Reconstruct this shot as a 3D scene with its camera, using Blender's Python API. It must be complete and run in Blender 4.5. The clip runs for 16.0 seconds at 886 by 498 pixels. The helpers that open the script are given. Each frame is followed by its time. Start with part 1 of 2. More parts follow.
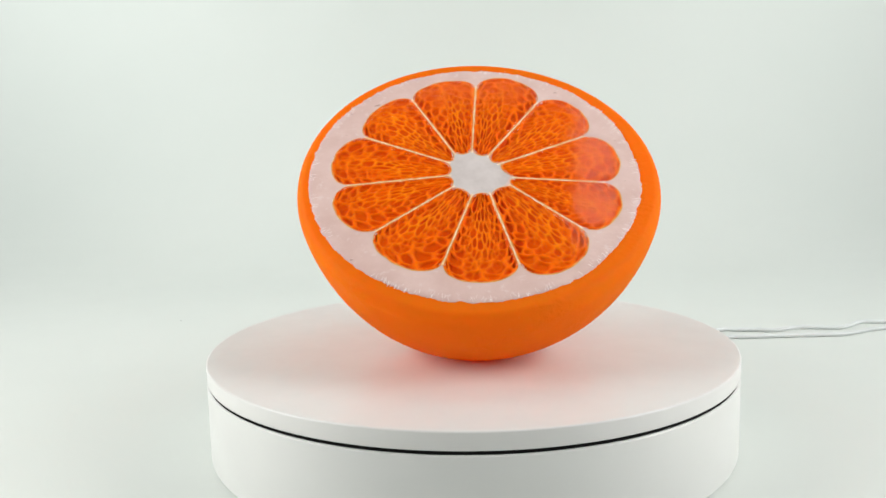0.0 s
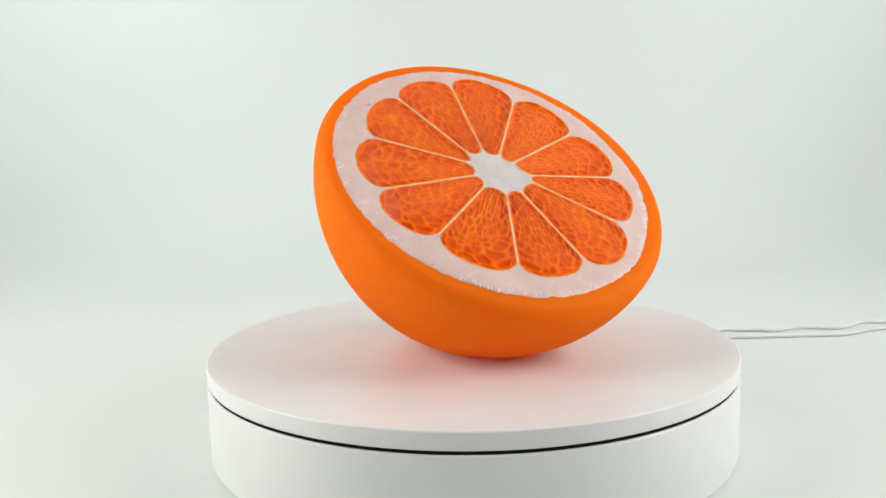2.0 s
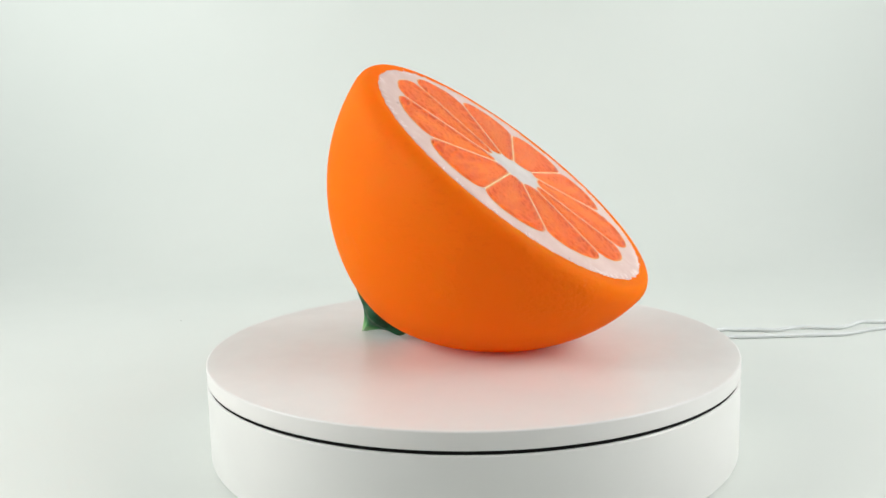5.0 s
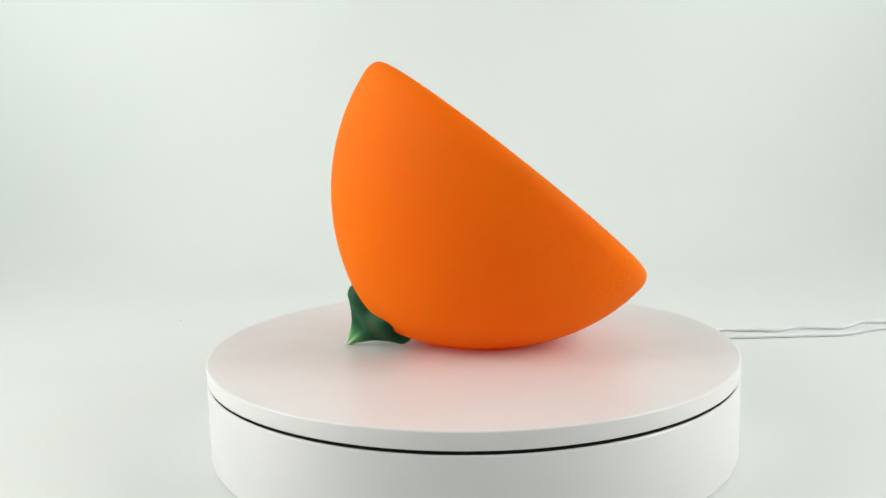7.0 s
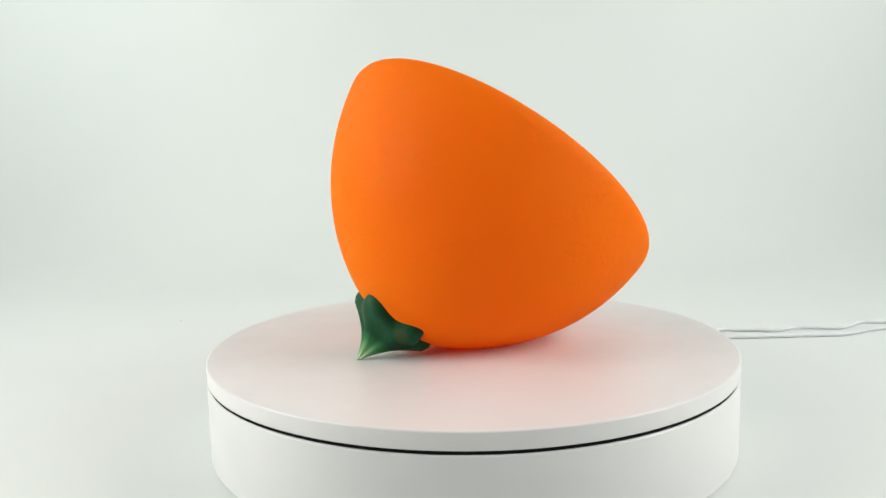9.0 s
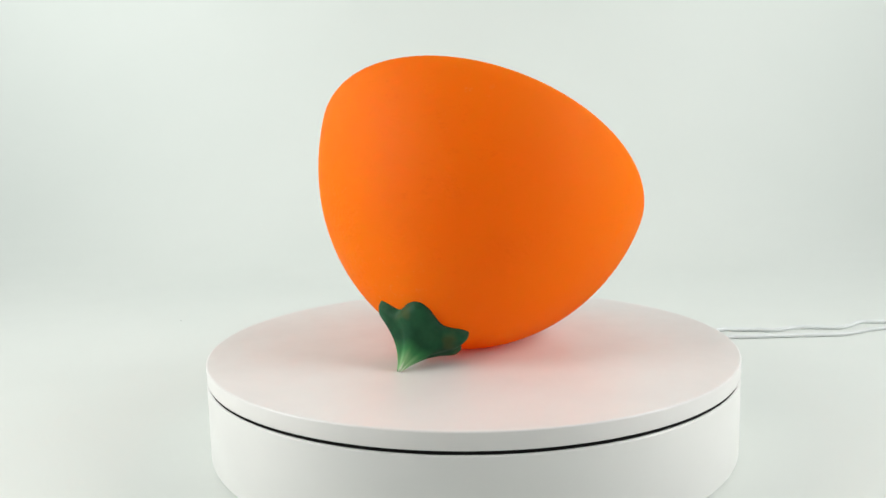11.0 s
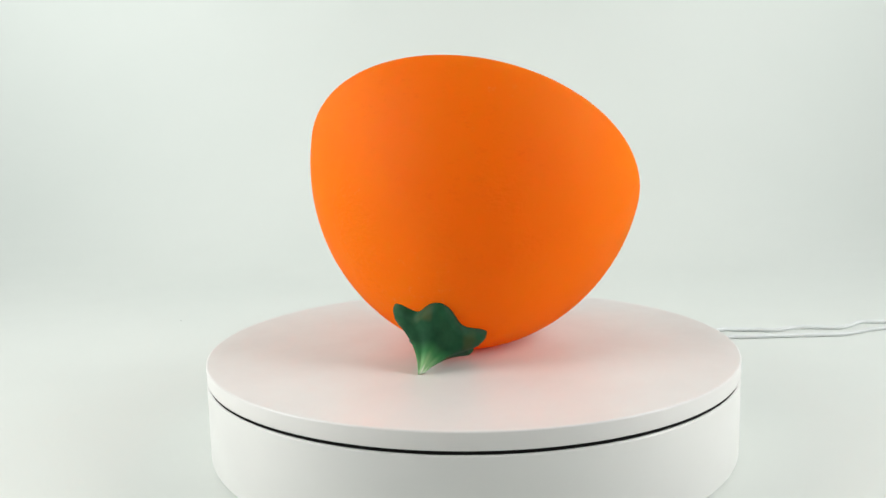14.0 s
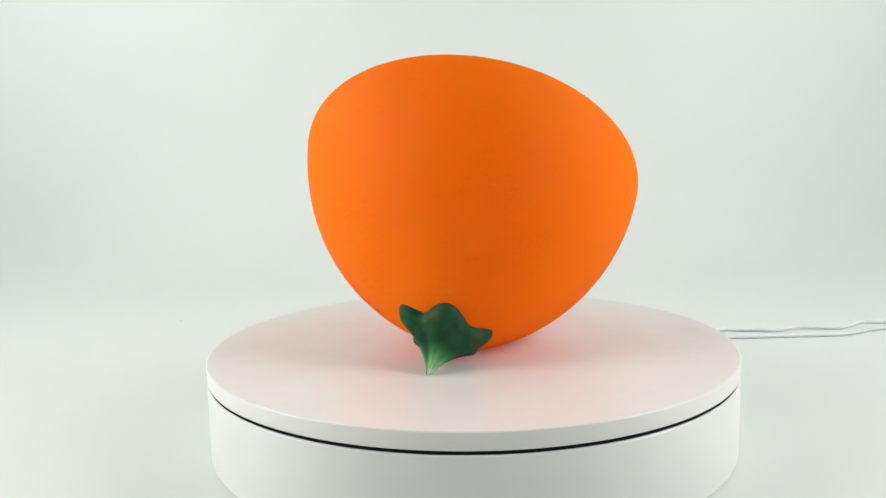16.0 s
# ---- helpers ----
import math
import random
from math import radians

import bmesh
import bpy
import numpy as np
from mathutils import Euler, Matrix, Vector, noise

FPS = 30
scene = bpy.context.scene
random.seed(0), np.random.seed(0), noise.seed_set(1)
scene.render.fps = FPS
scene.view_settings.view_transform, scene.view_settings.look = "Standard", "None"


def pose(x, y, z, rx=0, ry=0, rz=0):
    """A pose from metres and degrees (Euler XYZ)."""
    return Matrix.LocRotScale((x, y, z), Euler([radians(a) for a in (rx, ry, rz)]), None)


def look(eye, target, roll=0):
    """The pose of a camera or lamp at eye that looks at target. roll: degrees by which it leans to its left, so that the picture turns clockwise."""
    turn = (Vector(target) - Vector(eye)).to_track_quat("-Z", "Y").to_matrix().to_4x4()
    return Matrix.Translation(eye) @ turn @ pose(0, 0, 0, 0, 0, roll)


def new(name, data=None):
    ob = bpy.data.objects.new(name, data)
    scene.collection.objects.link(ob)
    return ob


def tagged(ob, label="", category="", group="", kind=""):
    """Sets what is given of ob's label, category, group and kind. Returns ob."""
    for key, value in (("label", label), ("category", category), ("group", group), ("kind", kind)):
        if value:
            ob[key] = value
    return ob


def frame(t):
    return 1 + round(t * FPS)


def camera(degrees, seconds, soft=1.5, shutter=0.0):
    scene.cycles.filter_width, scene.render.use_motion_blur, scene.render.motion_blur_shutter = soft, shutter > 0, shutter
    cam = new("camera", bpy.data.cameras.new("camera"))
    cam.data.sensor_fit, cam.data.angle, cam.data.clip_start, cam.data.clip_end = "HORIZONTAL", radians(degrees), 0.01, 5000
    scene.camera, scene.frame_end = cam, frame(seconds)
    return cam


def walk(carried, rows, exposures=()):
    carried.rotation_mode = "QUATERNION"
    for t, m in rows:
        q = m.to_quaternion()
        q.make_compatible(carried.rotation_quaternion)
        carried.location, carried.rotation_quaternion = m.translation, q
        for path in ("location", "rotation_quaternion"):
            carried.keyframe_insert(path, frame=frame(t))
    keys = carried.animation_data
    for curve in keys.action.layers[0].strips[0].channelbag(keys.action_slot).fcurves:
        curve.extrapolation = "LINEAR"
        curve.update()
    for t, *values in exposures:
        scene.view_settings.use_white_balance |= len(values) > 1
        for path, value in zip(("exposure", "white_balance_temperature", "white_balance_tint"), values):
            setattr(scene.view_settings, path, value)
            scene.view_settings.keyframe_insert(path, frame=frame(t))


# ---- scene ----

from mathutils.bvhtree import BVHTree

# ---------------------------------------------------------------- camera
TOP = 0.0447            # height of the turntable's upper face above the ground
cam = camera(54.23, 16.0)
EYE = Vector((0.0, -0.4118, 0.1058 + TOP))
YAW, PITCH = radians(-1.7531), radians(8.3103)
AIM = EYE + Vector((math.sin(YAW) * math.cos(PITCH), math.cos(YAW) * math.cos(PITCH), -math.sin(PITCH)))
walk(cam, [(0.0, look(EYE, AIM, -1.2763)), (16.0, look(EYE, AIM, -1.2763))])

# ---------------------------------------------------------------- light
world = bpy.data.worlds.new("world")
scene.world = world
world.use_nodes = True
world.node_tree.nodes["Background"].inputs[0].default_value = (0.9, 1.0, 0.95, 1)
world.node_tree.nodes["Background"].inputs[1].default_value = 0.2


def softbox(name, eye, target, w, h, watts, colour, spread=180):
    data = bpy.data.lights.new(name, "AREA")
    data.shape, data.size, data.size_y, data.spread = "RECTANGLE", w, h, radians(spread)
    data.energy, data.color = watts, colour
    ob = new(name, data)
    ob.matrix_basis = look(eye, target)
    return ob


softbox("softbox_left", (-0.66, -0.22, 0.38), (0, 0.0, 0.19), 0.45, 0.5, 3.1, (1.0, 1.0, 0.97), 125)
softbox("softbox_right", (0.68, -0.22, 0.44), (0, 0.0, 0.17), 0.45, 0.5, 3.45, (1.0, 1.0, 0.98), 130)
# two added fills, with no known source, that brighten the backdrop
softbox("backdrop_fill_left", (-0.88, 0.38, 0.62), (-0.12, 0.87, 0.36), 0.4, 0.5, 4.0, (0.97, 1.0, 0.98), 150)
softbox("backdrop_fill_right", (0.88, 0.38, 0.62), (0.12, 0.87, 0.45), 0.4, 0.5, 3.4, (0.97, 1.0, 0.98), 150)
softbox("softbox_top", (0.0, 0.42, 1.25), (0, 0.50, 0.0), 2.0, 0.35, 2.9, (0.97, 1.0, 0.98))
softbox("ceiling_panel", (0.29, 0.13, 1.30), (0.29, 0.05, 0.0), 0.15, 0.30, 0.6, (1.0, 1.0, 0.98))
scene.view_settings.exposure = 0.0

# ---------------------------------------------------------------- materials


def material(name):
    m = bpy.data.materials.new(name)
    m.use_nodes = True
    nt = m.node_tree
    return m, nt, nt.nodes["Principled BSDF"]


def node(nt, kind, **values):
    n = nt.nodes.new(kind)
    for key, value in values.items():
        n.inputs[key.replace("_", " ")].default_value = value
    return n


def mix(nt, fac, a, b):
    n = nt.nodes.new("ShaderNodeMix")
    n.data_type = "RGBA"
    for slot, value in ((0, fac), (6, a), (7, b)):
        if isinstance(value, (tuple, float, int)):
            n.inputs[slot].default_value = value
        else:
            nt.links.new(value, n.inputs[slot])
    return n.outputs[2]


def ramp(nt, source, lo, hi, a=0.0, b=1.0):
    n = nt.nodes.new("ShaderNodeMapRange")
    n.interpolation_type = "SMOOTHSTEP"
    nt.links.new(source, n.inputs[0])
    for slot, value in ((1, lo), (2, hi), (3, a), (4, b)):
        n.inputs[slot].default_value = value
    return n.outputs[0]


def noise_of(nt, scale, detail=3.0, rough=0.55, stretch=(1, 1, 1)):
    co = nt.nodes.new("ShaderNodeTexCoord")
    mp = nt.nodes.new("ShaderNodeMapping")
    mp.inputs["Scale"].default_value = stretch
    nt.links.new(co.outputs["Object"], mp.inputs["Vector"])
    n = node(nt, "ShaderNodeTexNoise", Scale=scale, Detail=detail, Roughness=rough)
    nt.links.new(mp.outputs[0], n.inputs["Vector"])
    return n.outputs["Fac"]


def bump(nt, bsdf, height, strength, distance):
    n = node(nt, "ShaderNodeBump", Strength=strength, Distance=distance)
    nt.links.new(height, n.inputs["Height"])
    nt.links.new(n.outputs[0], bsdf.inputs["Normal"])
    return n


def attribute(nt, name):
    n = nt.nodes.new("ShaderNodeAttribute")
    n.attribute_name = name
    return n.outputs["Fac"]


def plain_white(name, a, b, rough, grain=900.0, relief=0.00004, blotch=6.0):
    m, nt, p = material(name)
    col = mix(nt, ramp(nt, noise_of(nt, blotch), 0.3, 0.7), (*a, 1), (*b, 1))
    nt.links.new(col, p.inputs["Base Color"])
    fine = noise_of(nt, grain, 2.0)
    nt.links.new(ramp(nt, noise_of(nt, blotch * 5), 0.3, 0.7, rough - 0.05, rough + 0.06), p.inputs["Roughness"])
    bump(nt, p, fine, 0.4, relief)
    return m


SWEEP = plain_white("sweep_paper", (0.62, 0.655, 0.625), (0.65, 0.68, 0.65), 0.62, 700.0, 0.00005, 2.0)
ROOM = plain_white("room_paint", (0.16, 0.165, 0.16), (0.19, 0.195, 0.19), 0.7, 200.0, 0.0002, 1.5)
LAMINATE = plain_white("white_laminate", (0.655, 0.65, 0.635), (0.685, 0.675, 0.66), 0.34, 1500.0, 0.00002, 12.0)
SHELL = plain_white("white_plastic", (0.63, 0.635, 0.62), (0.66, 0.665, 0.645), 0.38, 1800.0, 0.00002, 10.0)
SLEEVE = plain_white("white_cable_sleeve", (0.60, 0.63, 0.625), (0.635, 0.66, 0.665), 0.5, 600.0, 0.00003, 20.0)


def near_black():
    m, nt, p = material("near_black")
    nt.links.new(mix(nt, noise_of(nt, 80.0), (0.002, 0.002, 0.002, 1), (0.006, 0.005, 0.005, 1)), p.inputs["Base Color"])
    p.inputs["Roughness"].default_value = 0.8
    p.inputs["Specular IOR Level"].default_value = 0.1
    return m


def peel_skin():
    m, nt, p = material("orange_peel")
    broad = ramp(nt, noise_of(nt, 14.0, 3.0), 0.3, 0.72)
    col = mix(nt, broad, (0.99, 0.222, 0.003, 1), (1.0, 0.243, 0.004, 1))
    scuff = nt.nodes.new("ShaderNodeMath")
    scuff.operation = "MULTIPLY"
    nt.links.new(ramp(nt, noise_of(nt, 210.0, 5.0, 0.65, (1, 1, 2.2)), 0.52, 0.70), scuff.inputs[0])
    nt.links.new(ramp(nt, noise_of(nt, 22.0, 2.0, 0.5, (1, 1, 1.8)), 0.50, 0.64, 0.0, 0.5), scuff.inputs[1])
    col = mix(nt, scuff.outputs[0], col, (0.85, 0.155, 0.002, 1))
    both = nt.nodes.new("ShaderNodeMath")
    both.operation = "MULTIPLY"
    nt.links.new(ramp(nt, noise_of(nt, 340.0, 3.0), 0.62, 0.72), both.inputs[0])
    nt.links.new(ramp(nt, noise_of(nt, 18.0, 2.0), 0.54, 0.66, 0.0, 0.6), both.inputs[1])
    col = mix(nt, both.outputs[0], col, (1.0, 0.36, 0.07, 1))
    nt.links.new(col, p.inputs["Base Color"])
    nt.links.new(ramp(nt, noise_of(nt, 40.0, 4.0), 0.3, 0.7, 0.58, 0.70), p.inputs["Roughness"])
    p.inputs["Specular IOR Level"].default_value = 0.12
    p.inputs["Subsurface Weight"].default_value = 0.3
    p.inputs["Subsurface Radius"].default_value = (0.030, 0.008, 0.002)
    p.inputs["Subsurface Scale"].default_value = 1.0
    pits = noise_of(nt, 330.0, 3.0, 0.6, (1, 1, 1.6))
    where = ramp(nt, noise_of(nt, 24.0, 3.0), 0.48, 0.66)
    mul = nt.nodes.new("ShaderNodeMath")
    mul.operation = "MULTIPLY"
    nt.links.new(pits, mul.inputs[0])
    nt.links.new(where, mul.inputs[1])
    bump(nt, p, mul.outputs[0], 0.8, 0.0011)
    # a soft skin that lets some light through
    glow = nt.nodes.new("ShaderNodeBsdfTranslucent")
    glow.inputs["Color"].default_value = (1.0, 0.225, 0.004, 1)
    blend = nt.nodes.new("ShaderNodeMixShader")
    blend.inputs[0].default_value = 0.42
    nt.links.new(p.outputs[0], blend.inputs[1])
    nt.links.new(glow.outputs[0], blend.inputs[2])
    nt.links.new(blend.outputs[0], nt.nodes["Material Output"].inputs["Surface"])
    return m


def pith_skin():
    m, nt, p = material("pink_white_pith")
    col = mix(nt, ramp(nt, noise_of(nt, 70.0, 4.0), 0.3, 0.7), (0.63, 0.435, 0.395, 1), (0.70, 0.510, 0.470, 1))
    pale = ramp(nt, noise_of(nt, 330.0, 3.0, 0.6), 0.58, 0.72, 0.0, 0.6)
    col = mix(nt, pale, col, (0.74, 0.60, 0.575, 1))
    nick = ramp(nt, noise_of(nt, 150.0, 2.0, 0.5, (1, 2.6, 1)), 0.735, 0.765, 0.0, 0.8)
    col = mix(nt, nick, col, (0.40, 0.24, 0.20, 1))
    nt.links.new(col, p.inputs["Base Color"])
    p.inputs["Roughness"].default_value = 0.38
    p.inputs["Specular IOR Level"].default_value = 0.35
    bump(nt, p, noise_of(nt, 240.0, 4.0), 0.5, 0.0005)
    return m


def pulp_skin():
    """Juice cells: red-orange pits, lighter orange walls, a yellower streak along the middle and a yellow-brown margin."""
    m, nt, p = material("orange_pulp")
    wall = attribute(nt, "wall")
    streak = attribute(nt, "streak")
    margin = attribute(nt, "margin")
    tone = attribute(nt, "tone")
    deep = mix(nt, tone, (0.66, 0.056, 0.0005, 1), (0.80, 0.110, 0.0008, 1))
    light = mix(nt, noise_of(nt, 160.0), (0.86, 0.132, 0.001, 1), (0.93, 0.182, 0.002, 1))
    col = mix(nt, wall, deep, light)
    col = mix(nt, streak, col, (0.92, 0.245, 0.003, 1))
    rim = mix(nt, noise_of(nt, 240.0), (0.55, 0.21, 0.015, 1), (0.92, 0.66, 0.26, 1))
    col = mix(nt, margin, col, rim)
    nt.links.new(col, p.inputs["Base Color"])
    p.inputs["Roughness"].default_value = 0.5
    p.inputs["Specular IOR Level"].default_value = 0.04
    p.inputs["Subsurface Weight"].default_value = 0.25
    p.inputs["Subsurface Radius"].default_value = (0.002, 0.0006, 0.0002)
    p.inputs["Subsurface Scale"].default_value = 1.0
    return m


def gel_skin():
    """A clear varnish: what lies under it shows, and its gloss grows at a flat angle."""
    m, nt, p = material("clear_gel")
    nt.nodes.remove(p)
    clear = nt.nodes.new("ShaderNodeBsdfTransparent")
    clear.inputs["Color"].default_value = (1.0, 0.985, 0.95, 1)
    gloss = nt.nodes.new("ShaderNodeBsdfGlossy")
    gloss.inputs["Color"].default_value = (1.0, 0.98, 0.95, 1)
    gloss.inputs["Roughness"].default_value = 0.07
    ripple = node(nt, "ShaderNodeBump", Strength=0.3, Distance=0.00022)
    nt.links.new(noise_of(nt, 190.0, 2.0), ripple.inputs["Height"])
    nt.links.new(ripple.outputs[0], gloss.inputs["Normal"])
    facing = node(nt, "ShaderNodeLayerWeight", Blend=0.5)
    steep = nt.nodes.new("ShaderNodeMath")
    steep.operation = "POWER"
    steep.inputs[1].default_value = 5.0
    nt.links.new(facing.outputs["Facing"], steep.inputs[0])
    fres = nt.nodes.new("ShaderNodeMath")
    fres.operation = "MULTIPLY_ADD"
    nt.links.new(steep.outputs[0], fres.inputs[0])
    fres.inputs[1].default_value, fres.inputs[2].default_value = 0.35, 0.013
    blend = nt.nodes.new("ShaderNodeMixShader")
    nt.links.new(fres.outputs[0], blend.inputs[0])
    nt.links.new(clear.outputs[0], blend.inputs[1])
    nt.links.new(gloss.outputs[0], blend.inputs[2])
    nt.links.new(blend.outputs[0], nt.nodes["Material Output"].inputs["Surface"])
    return m


def membrane_skin():
    m, nt, p = material("cream_membrane")
    col = mix(nt, ramp(nt, noise_of(nt, 420.0), 0.35, 0.65), (0.86, 0.58, 0.32, 1), (0.92, 0.80, 0.66, 1))
    worn = ramp(nt, noise_of(nt, 260.0, 2.0), 0.56, 0.68, 0.0, 0.75)
    nt.links.new(mix(nt, worn, col, (0.80, 0.33, 0.06, 1)), p.inputs["Base Color"])
    p.inputs["Roughness"].default_value = 0.35
    return m


def calyx_skin():
    m, nt, p = material("green_calyx")
    tip = attribute(nt, "tip")
    col = mix(nt, ramp(nt, noise_of(nt, 90.0, 4.0), 0.3, 0.7), (0.008, 0.050, 0.022, 1), (0.016, 0.082, 0.035, 1))
    rust = ramp(nt, noise_of(nt, 55.0, 2.0), 0.60, 0.75, 0.0, 0.5)
    col = mix(nt, rust, col, (0.070, 0.075, 0.022, 1))
    col = mix(nt, ramp(nt, tip, 0.0, 0.55), col, (0.040, 0.185, 0.060, 1))
    col = mix(nt, ramp(nt, tip, 0.35, 0.85), col, (0.23, 0.42, 0.19, 1))
    col = mix(nt, ramp(nt, tip, 0.75, 1.0), col, (0.66, 0.70, 0.56, 1))
    nt.links.new(col, p.inputs["Base Color"])
    nt.links.new(ramp(nt, noise_of(nt, 120.0), 0.3, 0.7, 0.52, 0.64), p.inputs["Roughness"])
    p.inputs["Specular IOR Level"].default_value = 0.12
    bump(nt, p, noise_of(nt, 350.0, 3.0), 0.3, 0.0003)
    return m


CORE = plain_white("white_core", (0.54, 0.48, 0.465), (0.62, 0.56, 0.545), 0.35, 320.0, 0.0003, 110.0)
FIBRE = plain_white("white_fibre", (0.80, 0.66, 0.63), (0.88, 0.77, 0.74), 0.4, 900.0, 0.00004, 60.0)
NEAR_BLACK, PEEL, PITH = near_black(), peel_skin(), pith_skin()
PULP, GEL, MEMBRANE, CALYX = pulp_skin(), gel_skin(), membrane_skin(), calyx_skin()

# ---------------------------------------------------------------- mesh helpers


def part(name, bm, mat, parent=None, label="", smooth=True):
    me = bpy.data.meshes.new(name)
    bmesh.ops.recalc_face_normals(bm, faces=bm.faces)
    bm.to_mesh(me)
    bm.free()
    me.materials.append(mat)
    for f in me.polygons:
        f.use_smooth = smooth
    ob = new(name, me)
    ob.parent = parent
    if label:
        ob["label"] = label
    return ob


def revolve(profile, steps=128):
    """A closed ring or solid from (r, z) pairs; r = 0 closes it on the axis."""
    bm = bmesh.new()
    rings = []
    for r, z in profile:
        if r < 1e-7:
            rings.append([bm.verts.new((0, 0, z))])
        else:
            rings.append([bm.verts.new((r * math.cos(math.tau * k / steps), r * math.sin(math.tau * k / steps), z)) for k in range(steps)])
    join_rings(bm, rings)
    return bm


def join_rings(bm, rings):
    for a, b in zip(rings, rings[1:]):
        n = max(len(a), len(b))
        for k in range(n):
            quad = [a[k % len(a)], a[(k + 1) % n % len(a)], b[(k + 1) % n % len(b)], b[k % len(b)]]
            face = []
            for v in quad:
                if v not in face:
                    face.append(v)
            if len(face) > 2:
                bm.faces.new(face)


def box(bm, x0, y0, z0, x1, y1, z1):
    vs = [bm.verts.new((x, y, z)) for z in (z0, z1) for x, y in ((x0, y0), (x1, y0), (x1, y1), (x0, y1))]
    for f in ((0, 3, 2, 1), (4, 5, 6, 7), (0, 1, 5, 4), (1, 2, 6, 5), (2, 3, 7, 6), (3, 0, 4, 7)):
        bm.faces.new([vs[i] for i in f])


def arc(cx, cz, r, a0, a1, n):
    return [(cx + r * math.cos(radians(a0 + (a1 - a0) * k / n)), cz + r * math.sin(radians(a0 + (a1 - a0) * k / n))) for k in range(n + 1)]


# ---------------------------------------------------------------- the place


def build_room():
    X0, X1, Y0, Y1, Z0, Z1 = -1.6, 1.6, -1.6, 1.35, -0.012, 2.1
    t = 0.08
    shells = (("floor", (X0, Y0, Z0 - t, X1, Y1, Z0), "plain dark grey floor under the paper sweep"),
              ("ceiling", (X0, Y0, Z1, X1, Y1, Z1 + t), "plain dark grey ceiling above the studio"),
              ("wall_west", (X0 - t, Y0 - t, Z0 - t, X0, Y1 + t, Z1 + t), "plain dark grey studio wall"),
              ("wall_east", (X1, Y0 - t, Z0 - t, X1 + t, Y1 + t, Z1 + t), "plain dark grey studio wall"),
              ("wall_south", (X0, Y0 - t, Z0 - t, X1, Y0, Z1 + t), "plain dark grey studio wall"),
              ("wall_north", (X0, Y1, Z0 - t, X1, Y1 + t, Z1 + t), "plain dark grey studio wall"))
    for name, b, label in shells:
        bm = bmesh.new()
        box(bm, *b)
        tagged(part(name, bm, ROOM, None, "", False), label, name.split("_")[0], "", "structure")


def build_sweep():
    """White paper that lies flat and runs up behind in one wide bend."""
    line = [(-0.75, 0.0), (-0.4, 0.0), (0.0, 0.0), (0.3, 0.0)]
    line += [(0.42 + 0.45 * math.sin(radians(a)), 0.45 - 0.45 * math.cos(radians(a))) for a in range(0, 91, 5)]
    line += [(0.87, 0.8), (0.87, 1.25)]
    bm = bmesh.new()
    W = 1.15
    rows = []
    for k, (y, z) in enumerate(line):
        y0, z0 = line[max(0, k - 1)]
        y1, z1 = line[min(len(line) - 1, k + 1)]
        d = Vector((0, y1 - y0, z1 - z0)).normalized()
        out = Vector((0, d.z, -d.y)) * 0.003
        rows.append([bm.verts.new((-W, y, z)), bm.verts.new((W, y, z)), bm.verts.new((W, y + out.y, z + out.z)), bm.verts.new((-W, y + out.y, z + out.z))])
    join_rings(bm, rows)
    bm.faces.new(rows[0])
    bm.faces.new(rows[-1])
    tagged(part("backdrop", bm, SWEEP), "seamless white paper sweep bending up behind the turntable", "backdrop", "", "structure")


# ---------------------------------------------------------------- the turntable
R_PLATE, T_PLATE, T_GAP = 0.125, 0.0074, 0.0015


def build_turntable():
    stand = new("turntable")
    tagged(stand, "round white motorised display turntable on white paper", "turntable")
    h = TOP - T_PLATE - T_GAP
    r = R_PLATE
    part("base", revolve([(0, 0.0006), (r - 0.004, 0.0006)] + arc(r - 0.0012, 0.0018, 0.0012, -90, 0, 4)
                         + arc(r - 0.0010, h - 0.0010, 0.0010, 0, 90, 5) + [(r - 0.006, h), (0, h)], 160), SHELL, stand, "white plastic drum base")
    # the open gap's shade, put in as a near-black disc
    part("gap_fill", revolve([(0, h + 0.0001), (r - 0.0008, h + 0.0001), (r - 0.0008, h + T_GAP - 0.0001), (0, h + T_GAP - 0.0001)], 160), NEAR_BLACK, stand, "near-black disc drawn as the shade in the gap under the plate")
    plate = part("plate", revolve([(0, 0)] + arc(r - 0.0006, 0.0006, 0.0006, -90, 0, 4)
                                  + arc(r - 0.0008, T_PLATE - 0.0008, 0.0008, 0, 90, 6) + [(r - 0.006, T_PLATE), (0.06, T_PLATE), (0, T_PLATE)], 192), LAMINATE, stand, "satin white turning plate")
    plate.location.z = TOP - T_PLATE
    return plate


# ---------------------------------------------------------------- the half orange
# its space: the turntable's axis at the height of the plate's upper face, turned as at the clip's start
CENTRE = Vector((0.002454, -0.021575, 0.083408))
NORMAL = Vector((0.008711, -0.638695, 0.769411)).normalized()
AX = NORMAL.cross(Vector((0, 0, 1))).normalized()
AY = NORMAL.cross(AX)
DEPTH = 0.09752


def on_face(u, v, lift=0.0):
    return CENTRE + AX * u + AY * v + NORMAL * lift


def peel_radius(d):
    r = 0.08225 * max(0.0, 1 - ((d + 0.00175) / (DEPTH + 0.00175)) ** 2.0625) ** 0.6648
    if d < 0.00782:
        r -= 0.00469 * (1 - math.sqrt(max(0.0, 1 - (1 - d / 0.00782) ** 2)))
    return r


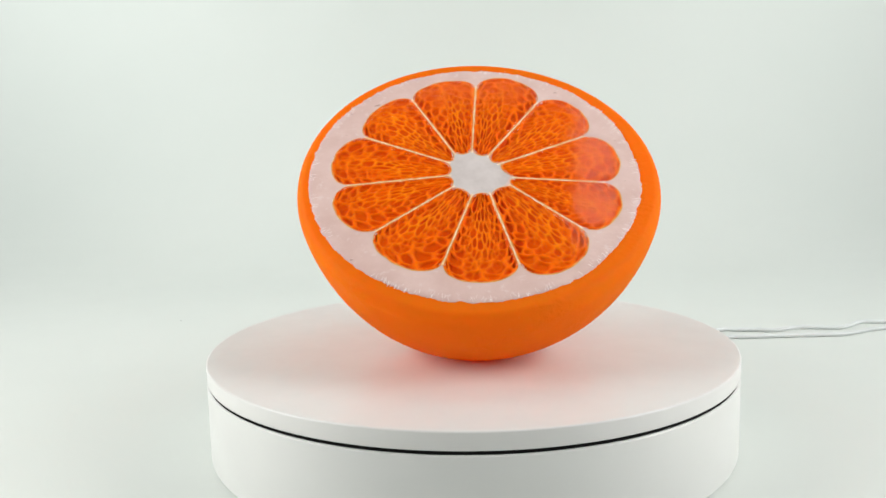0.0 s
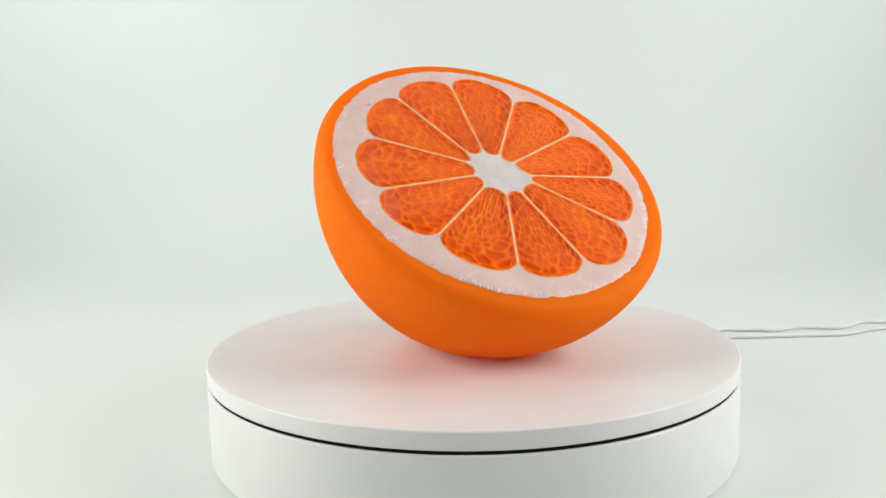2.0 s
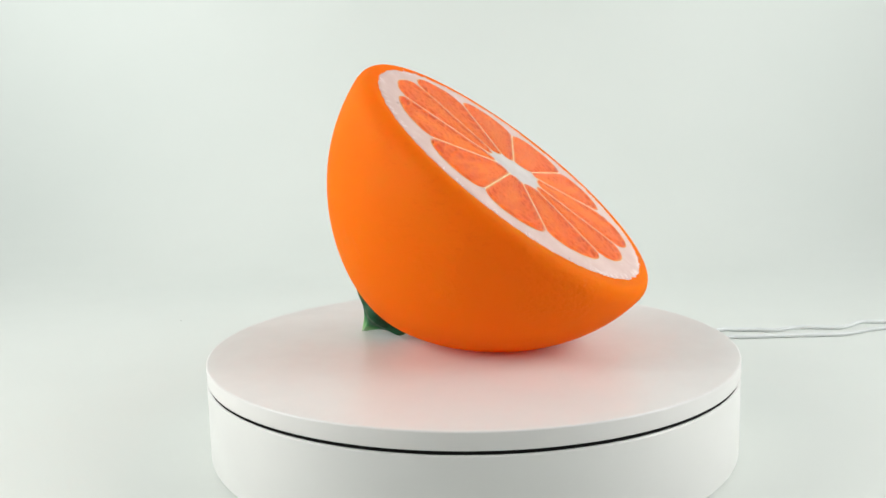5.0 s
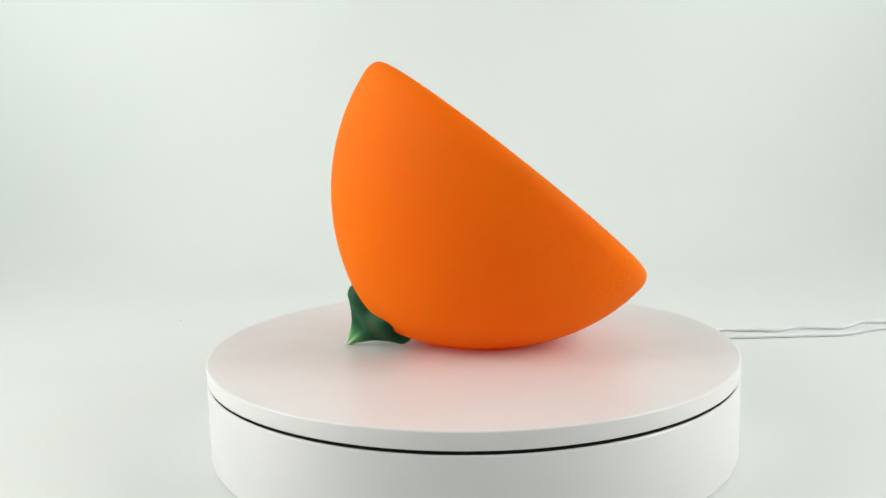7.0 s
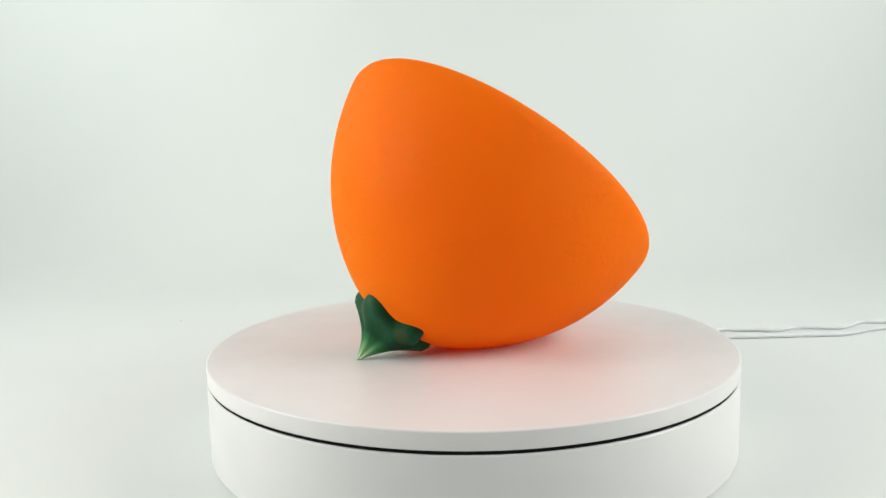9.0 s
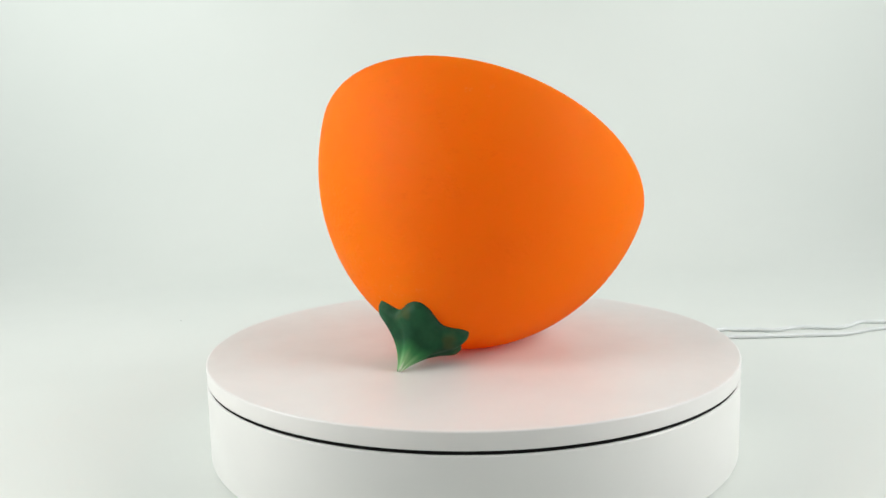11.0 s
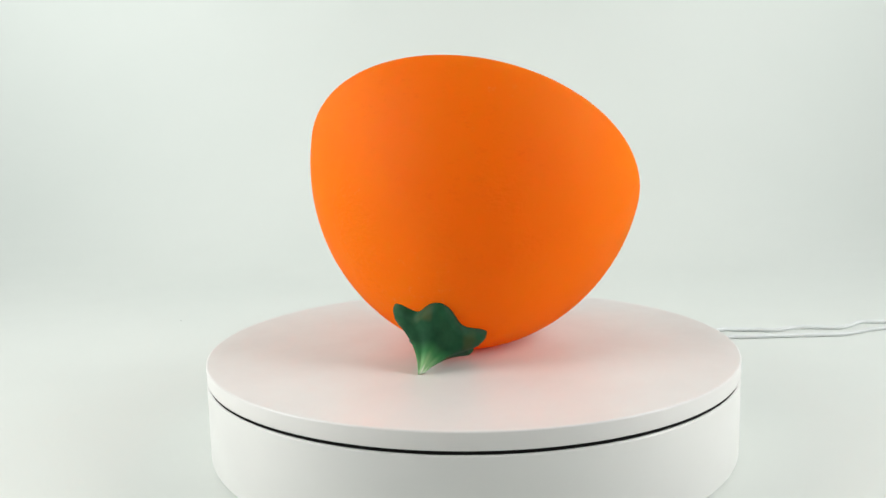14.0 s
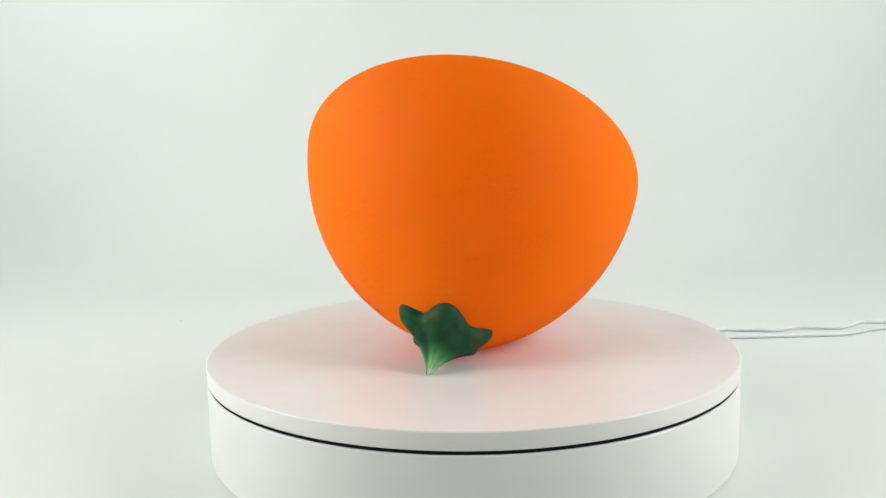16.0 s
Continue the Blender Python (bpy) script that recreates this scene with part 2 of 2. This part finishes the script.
def peel_point(d, r, a):
    f = d / DEPTH
    g = f * f
    r *= 1 + 4 * f * (1 - f) * (-0.0030 * math.cos(2 * a) - 0.0217 * math.sin(2 * a) + 0.0080 * math.sin(a) + 0.0074 * math.cos(a))
    u = g * 0.0044 + r * math.cos(a) * (1 - 0.0249 * math.cos(a))
    v = -g * 0.0044 + 1.0120 * r * math.sin(a)
    p = on_face(u, v, -d)
    if p.z < 0.0010:                       # the soft skin flattens where it rests
        p.z = 0.0002 + 0.0008 * math.exp(min(0.0, (p.z - 0.0010) / 0.0008))
    return p


def build_peel(fruit):
    bm = bmesh.new()
    steps = 160
    rings = [[bm.verts.new(on_face(0, 0, -0.006))]]
    for d, r in ((0.006, 0.05), (0.006, 0.0700), (0.0, 0.0708), (0.0, 0.0735), (0.0, 0.0762)):
        rings.append([bm.verts.new(peel_point(d, r, math.tau * k / steps)) for k in range(steps)])
    n = 90
    for i in range(n):
        d = DEPTH * (0.5 - 0.5 * math.cos(math.pi * i / n))
        rings.append([bm.verts.new(peel_point(d, peel_radius(d), math.tau * k / steps)) for k in range(steps)])
    rings.append([bm.verts.new(peel_point(DEPTH, 0, 0))])
    join_rings(bm, rings)
    bmesh.ops.recalc_face_normals(bm, faces=bm.faces)
    tree = BVHTree.FromBMesh(bm)
    part("peel", bm, PEEL, fruit, "smooth matt bright orange rind")
    return tree


# membranes: angle and radius in the cut face of the outer and the inner end
OUTER = [(-92.8, 60.3), (-61.4, 58.7), (-26.5, 54.9), (7.6, 55.7), (40.0, 54.4), (75.5, 56.2), (107.1, 57.2), (141.0, 56.9), (171.3, 57.4), (203.2, 55.1), (235.8, 56.8)]
INNER = [(-88.4, 12.2), (-55.0, 13.3), (-29.9, 11.3), (12.9, 9.9), (46.7, 12.1), (87.0, 14.1), (116.2, 14.7), (150.9, 17.4), (164.9, 17.3), (200.4, 11.1), (235.0, 10.9)]
ENDS = [67.4, 64.5, 64.9, 65.0, 63.9, 65.3, 69.3, 67.7, 66.6, 66.9, 69.9]


def flat(a, r):
    return Vector((r * 0.001 * math.cos(radians(a)), r * 0.001 * math.sin(radians(a))))


class Wedge:
    """The outline of one segment in the cut face; at(s, k) runs across it (s) and from the core outward (k)."""

    def __init__(self, i):
        j = (i + 1) % 11
        self.i = i
        self.li, self.lo, self.ri, self.ro = flat(*INNER[i]), flat(*OUTER[i]), flat(*INNER[j]), flat(*OUTER[j])
        chord, inner = (self.lo + self.ro) / 2, (self.li + self.ri) / 2
        self.reach = (ENDS[i] * 0.001 - chord.length) / max(1e-6, (chord - inner).length)
        self.length = (chord - inner).length * (1 + self.reach)
        self.ring = self.outline()

    def at(self, s, k):
        bow = math.sqrt(max(0.0, 1 - (2 * s - 1) ** 2))
        t0 = 0.07 * (1 - bow)
        t1 = 0.985 + (self.reach + 0.015) * bow ** 1.15
        t1 += 0.012 * noise.noise((s * 7 + self.i * 4.3, 0.3, 1.7)) * bow
        t = t0 + (t1 - t0) * k
        p, q = self.li.lerp(self.lo, t), self.ri.lerp(self.ro, t)
        width = max(1e-5, (q - p).length)
        half = 0.00012 * (1 + 0.5 * noise.noise((k * 11, self.i * 2.7 + (3.1 if s > 0.5 else 0), 0.2)))
        e = min(0.45, half / width)
        return p.lerp(q, e + (1 - 2 * e) * s), width

    def outline(self):
        """Points round the pocket, a little inside the edge."""
        n = 36
        ring = [self.at(0, k / n)[0] for k in range(n)] + [self.at(s / n, 1)[0] for s in range(n)]
        ring += [self.at(1, 1 - k / n)[0] for k in range(n)] + [self.at(1 - s / n, 0)[0] for s in range(n)]
        size = len(ring)
        inner = []
        for k, p in enumerate(ring):
            d = (ring[(k + 2) % size] - ring[k - 2]).normalized()
            inner.append(p + Vector((d.y, -d.x)) * 0.0008)
        turn = sum(a.x * b.y - a.y * b.x for a, b in zip(ring, ring[1:] + ring[:1]))
        if turn > 0:
            inner = [p * 2 - q for p, q in zip(ring, inner)]
        return inner


WEDGES = [Wedge(i) for i in range(11)]


def inside(x, y, ring):
    """Which of the points lie inside a closed outline."""
    hit = np.zeros(x.shape, bool)
    for a, b in zip(ring, ring[1:] + ring[:1]):
        if abs(a.y - b.y) > 1e-12:
            hit ^= ((a.y > y) != (b.y > y)) & (x < (b.x - a.x) * (y - a.y) / (b.y - a.y) + a.x)
    return hit


def build_pith(fruit):
    """The pith lies level with the cut and drops away into eleven pockets that hold the pulp."""
    bm = bmesh.new()
    steps = 720
    edge = []
    for k in range(steps):
        a = math.tau * k / steps
        w = 0.0006 * noise.noise((3 * math.cos(a), 3 * math.sin(a), 1)) + 0.0007 * noise.noise((16 * math.cos(a), 16 * math.sin(a), 5))
        w += 0.0005 * noise.noise((60 * math.cos(a), 60 * math.sin(a), 9))
        edge.append(0.0738 + w)
    radii = [(1.004, -0.0001), (1.0, 0.00012), (0.992, 0.0003), (0.98, 0.0004)] + [(0.97 - 0.0058 * q, 0.0004) for q in range(145)]
    angle = np.arange(steps) * math.tau / steps
    rings = []
    for f, lift in radii:
        r = np.array(edge) * f
        x, y = r * np.cos(angle), 1.0120 * r * np.sin(angle)
        sunk = np.zeros(steps, bool)
        if f < 0.97:
            for w in WEDGES:
                sunk |= inside(x, y, w.ring)
        rings.append([bm.verts.new(on_face(x[k], y[k], -0.0036 if sunk[k] else lift)) for k in range(steps)])
    rings.append([bm.verts.new(on_face(0, 0, 0.0004))])
    join_rings(bm, rings)
    pith = part("pith", bm, PITH, fruit, "pinkish white pith with a frayed edge")
    # the core runs out into points between the segments
    bm = bmesh.new()
    reach = []
    for k in range(264):
        a = math.tau * k / 264
        out = np.arange(0.006, 0.0165, 0.0002)
        free = np.ones(len(out), bool)
        for w in WEDGES:
            free &= ~inside(out * math.cos(a), out * math.sin(a), w.ring)
        reach.append(float(out[np.argmin(free)] if not free.all() else out[-1]))
    rings = []
    for f, lift in ((1.0, 0.00041), (0.9, 0.00043), (0.7, 0.00045), (0.4, 0.00052)):
        ring = []
        for k in range(264):
            a = math.tau * k / 264
            r = reach[k]
            r *= f
            ring.append(bm.verts.new(on_face(r * math.cos(a), r * math.sin(a), lift)))
        rings.append(ring)
    rings.append([bm.verts.new(on_face(0, 0, 0.0006))])
    join_rings(bm, rings)
    part("core", bm, CORE, pith, "pale pinkish white star-shaped core")


def build_fringes(fruit):
    """Short frayed fibres of pith, in tufts, that run outward over the rind's edge."""
    bm = bmesh.new()
    rng = random.Random(11)
    for _ in range(95):
        tuft = rng.uniform(0, math.tau)
        for _ in range(rng.choice((1, 2, 3, 5))):
            a = tuft + rng.uniform(-0.028, 0.028)
            r0, ln = 0.0712 + rng.uniform(-0.0010, 0.0008), rng.uniform(0.0016, 0.0030)
            da = rng.uniform(-0.018, 0.018)
            w = rng.uniform(0.00012, 0.00026)
            rows = []
            for f, fat in ((0.0, 0.25), (0.35, 1.0), (0.7, 0.9), (1.0, 0.2)):
                r, b = r0 + ln * f, a + da * f
                c = Vector((r * math.cos(b), 1.0120 * r * math.sin(b)))
                side = Vector((-math.sin(b), math.cos(b))) * w * fat
                rows.append([bm.verts.new(on_face(*(c - side), 0.00030)), bm.verts.new(on_face(*c, 0.00047)), bm.verts.new(on_face(*(c + side), 0.00030))])
            for p, q in zip(rows, rows[1:]):
                for k in range(2):
                    bm.faces.new((p[k], p[k + 1], q[k + 1], q[k]))
    tagged(part("pith_fringe", bm, FIBRE, fruit, "tiny white frayed pith fibres"), kind="stuff")


def cells(rng, S, K, rows, cols, power, i):
    """Pits between thin walls: how near each point is to a wall (1 on it), and a tone for each pit."""
    seeds = []
    for a in range(-1, rows + 2):
        for b in range(-1, cols + 2):
            seeds.append(((b + 0.5 * (a % 2) + rng.uniform(-0.36, 0.36)) / cols, (a + rng.uniform(-0.36, 0.36)) / rows))
    seeds = np.array(seeds)
    tones = rng.uniform(0, 1, len(seeds))
    size = rng.uniform(-0.16, 0.16, len(seeds))
    warp = 0.012 * np.sin(9 * K + 5 * S + i) + 0.010 * np.sin(17 * S - 11 * K + 2 * i)
    kk = np.maximum(K + 0.5 * warp, 0) ** power
    dx = (S + warp)[..., None] - seeds[:, 0]
    dy = kk[..., None] - seeds[:, 1]
    dist = np.sqrt((dx * cols) ** 2 + (dy * rows) ** 2) + size
    order = np.argsort(dist, axis=2)[..., :3]
    near = np.take_along_axis(dist, order, 2)
    gap = near[..., 1] - near[..., 0]
    corner = near[..., 2] - near[..., 0]
    soft = np.clip(gap / 0.33, 0, 1) * np.clip(corner / 0.6, 0, 1) ** 0.6
    wall = 1 - soft * soft * (3 - 2 * soft)
    return wall, tones[order[..., 0]]


def build_segment(fruit, i):
    """One wedge of pulp: round juice cells sunk deep at the outer end and the sides, drawn-out shallow ones along the middle, under a clear gel."""
    w = WEDGES[i]
    ns, nt = 84, 150
    rng = np.random.default_rng(40 + i)
    S, K = np.meshgrid(np.linspace(0, 1, ns), np.linspace(0, 1, nt))
    wall_a, tone_a = cells(rng, S, K, 9, 5, 1.35, i)
    wall_b, tone_b = cells(rng, S, K, 9, 11, 1.15, i + 5)
    vivid = rng.uniform(0.55, 1.0)
    lean = rng.uniform(-0.14, 0.14)
    bm = bmesh.new()
    lw, ls, lm, lt = (bm.verts.layers.float.new(n) for n in ("wall", "streak", "margin", "tone"))
    top = bmesh.new()
    grid, film = [], []
    for a in range(nt):
        row = []
        sheet = []
        for b in range(ns):
            s, k = S[a, b], K[a, b]
            c, width = w.at(s, k)
            m = min(min(s, 1 - s) * width, k * w.length, (1 - k) * w.length * 0.9)
            n1 = noise.noise((s * 3 + i * 7.1, k * 2, 0.5))
            fibre = noise.noise((s * 22 + i * 3.3, k * 3.2, 2.0))
            band = math.exp(-((s - 0.5 + lean + 0.2 * n1) / 0.24) ** 2) * min(1.0, max(0.0, 1.45 - abs(k - 0.42) * 2.3))
            band = min(1.0, band * (0.4 + vivid))
            wall = float(wall_a[a, b] * (1 - band) + wall_b[a, b] * band)
            shore = max(0.0, min(1.0, (m - 0.0007) / 0.0012))
            deep = (1 - wall) * shore * (0.0013 * (1 - band) + 0.0006 * band)
            edge = min(1.0, m / 0.0005)
            v = bm.verts.new(on_face(c.x, c.y, 0.00046 + 0.00010 * edge - 0.0002 * shore - deep))
            v[lw] = wall
            v[ls] = max(0.0, min(1.0, band * wall * vivid * (0.75 + 0.9 * fibre)))
            lip = 0.0008 * (1 + 0.8 * noise.noise((c.x * 420, c.y * 420, i)))
            v[lm] = max(0.0, min(1.0, 1.15 * (1 - m / lip)))
            v[lt] = float(tone_a[a, b] * (1 - band) + tone_b[a, b] * band)
            row.append(v)
            if a % 3 == 0 or a == nt - 1:
                if b % 3 == 0 or b == ns - 1:
                    h = 1 - (1 - min(1.0, m / 0.0045)) ** 2
                    sheet.append(top.verts.new(on_face(c.x, c.y, 0.00052 + 0.00014 * min(1.0, m / 0.0005) + 0.00016 * h)))
        grid.append(row)
        if sheet:
            film.append(sheet)
    for b, rows in ((bm, grid), (top, film)):
        for p, q in zip(rows, rows[1:]):
            for k in range(len(p) - 1):
                b.faces.new((p[k], p[k + 1], q[k + 1], q[k]))
    pulp = part("segment", bm, PULP, fruit, "red-orange pulp of sunken juice cells")
    gel = part("gel", top, GEL, pulp, "clear glossy gel over the pulp")
    for sheet in (pulp, gel):              # both face outward
        if sheet.data.polygons[len(sheet.data.polygons) // 2].normal.dot(NORMAL) < 0:
            sheet.data.flip_normals()


def build_membrane(fruit, i):
    """A thin cream wall between two segments, a low ridge that widens at its outer end."""
    a, b = flat(*INNER[i]), flat(*OUTER[i])
    d = (b - a).normalized()
    a, b = a + d * 0.0004, b + d * 0.0012
    side = Vector((-d.y, d.x))
    bm = bmesh.new()
    rows = []
    n = 70
    for k in range(n + 1):
        f = k / n
        w = 0.00024 + 0.0005 * max(0.0, (f - 0.94) / 0.06) + 0.0003 * max(0.0, (0.05 - f) / 0.05)
        w *= 1 + 0.75 * noise.noise((f * 24, i * 3.7, 0))
        c = a.lerp(b, f) + side * 0.00026 * noise.noise((f * 12, i * 5.1, 4))
        z = 0.00012 * noise.noise((f * 30, i * 2.2, 7))
        rows.append([bm.verts.new(on_face(*(c + side * w * x), h + z)) for x, h in ((-1, 0.0003), (-0.7, 0.00058), (0, 0.00066), (0.7, 0.00058), (1, 0.0003))])
    for p, q in zip(rows, rows[1:]):
        for k in range(4):
            bm.faces.new((p[k], p[k + 1], q[k + 1], q[k]))
    part("membrane", bm, MEMBRANE, fruit, "thin cream membrane between segments")


def build_calyx(fruit, tree):
    """A green five-lobed calyx that hugs the rind and draws out into a pale pointed stem."""
    base = Vector((-0.0012, 0.0432, 0.0150))
    tip = Vector((0.0018, 0.0598, 0.0008))
    axis = (tip - base).normalized()
    ux = axis.cross(Vector((0, 0, 1))).normalized()
    uy = ux.cross(axis)
    lobes = ((46, 0.0100, 19), (110, 0.0075, 28), (192, 0.0062, 21), (246, 0.0052, 16), (340, 0.0062, 13))

    def reach(a):
        r = 0.0136
        for c, amp, w in lobes:
            dd = (a - c + 180) % 360 - 180
            r += amp * math.exp(-(dd / w) ** 2)
        return r

    bm = bmesh.new()
    layer = bm.verts.layers.float.new("tip")
    steps, nr = 144, 30
    rings = []
    for k in range(nr + 1):
        f = 1 - k / nr
        ring = []
        for s in range(steps):
            a = 360 * s / steps
            rr = reach(a) * f
            flatp = base + (ux * math.cos(radians(a)) + uy * math.sin(radians(a))) * rr
            hit, nrm, _, _ = tree.ray_cast(flatp + axis * 0.05, -axis)
            if hit is None:
                hit, nrm, _, _ = tree.find_nearest(flatp)
            low = max(0.0, -math.sin(radians(a)))
            skin = 0.0036 * min(1.0, (1 - f) / 0.14) ** 0.5
            top = (tip - base).length
            cone = (top - 0.0036) * ((0.47 - 0.14 * low) * (1 - f) ** 1.4 + (0.53 + 0.14 * low) * (1 - f) ** 5)
            p = hit + nrm * skin + axis * cone
            if k == nr:
                p = tip.copy()
            p.z = max(p.z, 0.0003)
            v = bm.verts.new(p)
            stripe = 0.92 + 0.22 * noise.noise((math.cos(radians(a)) * 3, math.sin(radians(a)) * 3, 1.0))
            v[layer] = max(0.0, min(1.0, ((1 - f - 0.55) / 0.42) * stripe))
            ring.append(v)
        rings.append(ring if k < nr else [ring[0]])
        if k == nr:
            for v in ring[1:]:
                bm.verts.remove(v)
        if k == nr - 6:                    # the calyx ends where the stem begins
            join_rings(bm, rings)
            rim = [(v.co.copy(), v[layer]) for v in ring]
            cup = part("calyx", bm, CALYX, fruit, "dark green five-lobed calyx")
            bm = bmesh.new()
            layer = bm.verts.layers.float.new("tip")
            ring = []
            for co, value in rim:
                v = bm.verts.new(co)
                v[layer] = value
                ring.append(v)
            rings = [ring]
    join_rings(bm, rings)
    part("stem", bm, CALYX, cup, "pale green pointed stem tip")


def build_fruit():
    fruit = new("half_orange")
    fruit.matrix_basis = pose(0, 0, TOP)
    tagged(fruit, "large toy half orange with glossy cut face resting on turntable", "toy orange")
    tree = build_peel(fruit)
    build_calyx(fruit, tree)
    build_pith(fruit)
    build_fringes(fruit)
    for i in range(11):
        build_segment(fruit, i)
    for i in range(11):
        build_membrane(fruit, i)
    return fruit


# ---------------------------------------------------------------- small things


def tube(points, radius, steps=14):
    bm = bmesh.new()
    rings = []
    for k, p in enumerate(points):
        d = (points[min(k + 1, len(points) - 1)] - points[max(k - 1, 0)]).normalized()
        side = d.cross(Vector((0, 0, 1))).normalized()
        up = side.cross(d)
        rings.append([bm.verts.new(p + radius * (side * math.cos(math.tau * s / steps) + up * math.sin(math.tau * s / steps))) for s in range(steps)])
    join_rings(bm, rings)
    bm.faces.new(rings[0])
    bm.faces.new(rings[-1])
    return bm


def spline(pts, n=8):
    out = []
    for k in range(len(pts) - 1):
        p0, p1, p2, p3 = pts[max(k - 1, 0)], pts[k], pts[k + 1], pts[min(k + 2, len(pts) - 1)]
        for s in range(n):
            t = s / n
            out.append(0.5 * (2 * p1 + (p2 - p0) * t + (2 * p0 - 5 * p1 + 4 * p2 - p3) * t * t + (3 * p1 - p0 - 3 * p2 + p3) * t ** 3))
    return out + [pts[-1]]


def build_cable():
    """Two thin leads shape one cable's highlight (far, wavy) and its shadow line (near)."""
    near = ((0.088, 0.0905), (0.110, 0.120), (0.140, 0.155), (0.175, 0.1690), (0.188, 0.1694), (0.219, 0.1707), (0.238, 0.1720), (0.254, 0.1726), (0.268, 0.1785),
            (0.291, 0.1887), (0.36, 0.203), (0.47, 0.228), (0.62, 0.233))
    far = ((0.088, 0.0940), (0.108, 0.126), (0.138, 0.168), (0.175, 0.1895), (0.187, 0.1896), (0.202, 0.1888), (0.210, 0.1862), (0.220, 0.1892), (0.232, 0.1940),
           (0.247, 0.1926), (0.260, 0.1912), (0.270, 0.1970), (0.283, 0.2078), (0.300, 0.2062), (0.36, 0.212), (0.47, 0.236), (0.62, 0.240))
    cord = new("power_cable")
    tagged(cord, "thin white power cable lying on the paper behind the turntable, its highlight and shadow shaped as two leads", "cable")
    for plan, r in ((near, 0.0013), (far, 0.0014)):
        part("cord", tube(spline([Vector((x, y, r + 0.0001)) for x, y in plan]), r), SLEEVE, cord)
    part("plug_sleeve", tube([Vector((0.087, 0.0907, 0.0033)), Vector((0.094, 0.1005, 0.0033)), Vector((0.0985, 0.1075, 0.0033))], 0.0032), SLEEVE, cord)


def build_crumb():
    bm = bmesh.new()
    bmesh.ops.create_icosphere(bm, subdivisions=2, radius=0.00035)
    for v in bm.verts:
        v.co *= 1 + 0.4 * noise.noise(v.co * 2500)
        v.co.z *= 0.6
    ob = part("crumb", bm, NEAR_BLACK)
    ob.location = (-0.2288, 0.2504, 0.0003)
    tagged(ob, "tiny dark crumb lying on the white paper", "crumb")


build_room()
build_sweep()
PLATE = build_turntable()
FRUIT = build_fruit()
build_cable()
build_crumb()


def motions():
    """The plate turns evenly, halts at 11.73 s and starts again at 15.75 s; the fruit rides on it."""
    turns = [(t, 0.195 + 13.687 * t) for t in (0.0, 1.0, 2.0, 3.0, 4.0, 5.0, 6.0, 7.0, 8.0, 9.0, 10.0, 11.0, 11.4, 11.6)]
    turns += [(11.733, 160.6), (11.9, 160.6), (13.0, 160.6), (15.5, 160.6), (15.767, 160.6), (15.867, 162.1), (16.0, 163.97)]
    walk(PLATE, [(t, pose(0, 0, TOP - T_PLATE, 0, 0, a)) for t, a in turns])
    walk(FRUIT, [(t, pose(0, 0, TOP, 0, 0, a)) for t, a in turns])


motions()
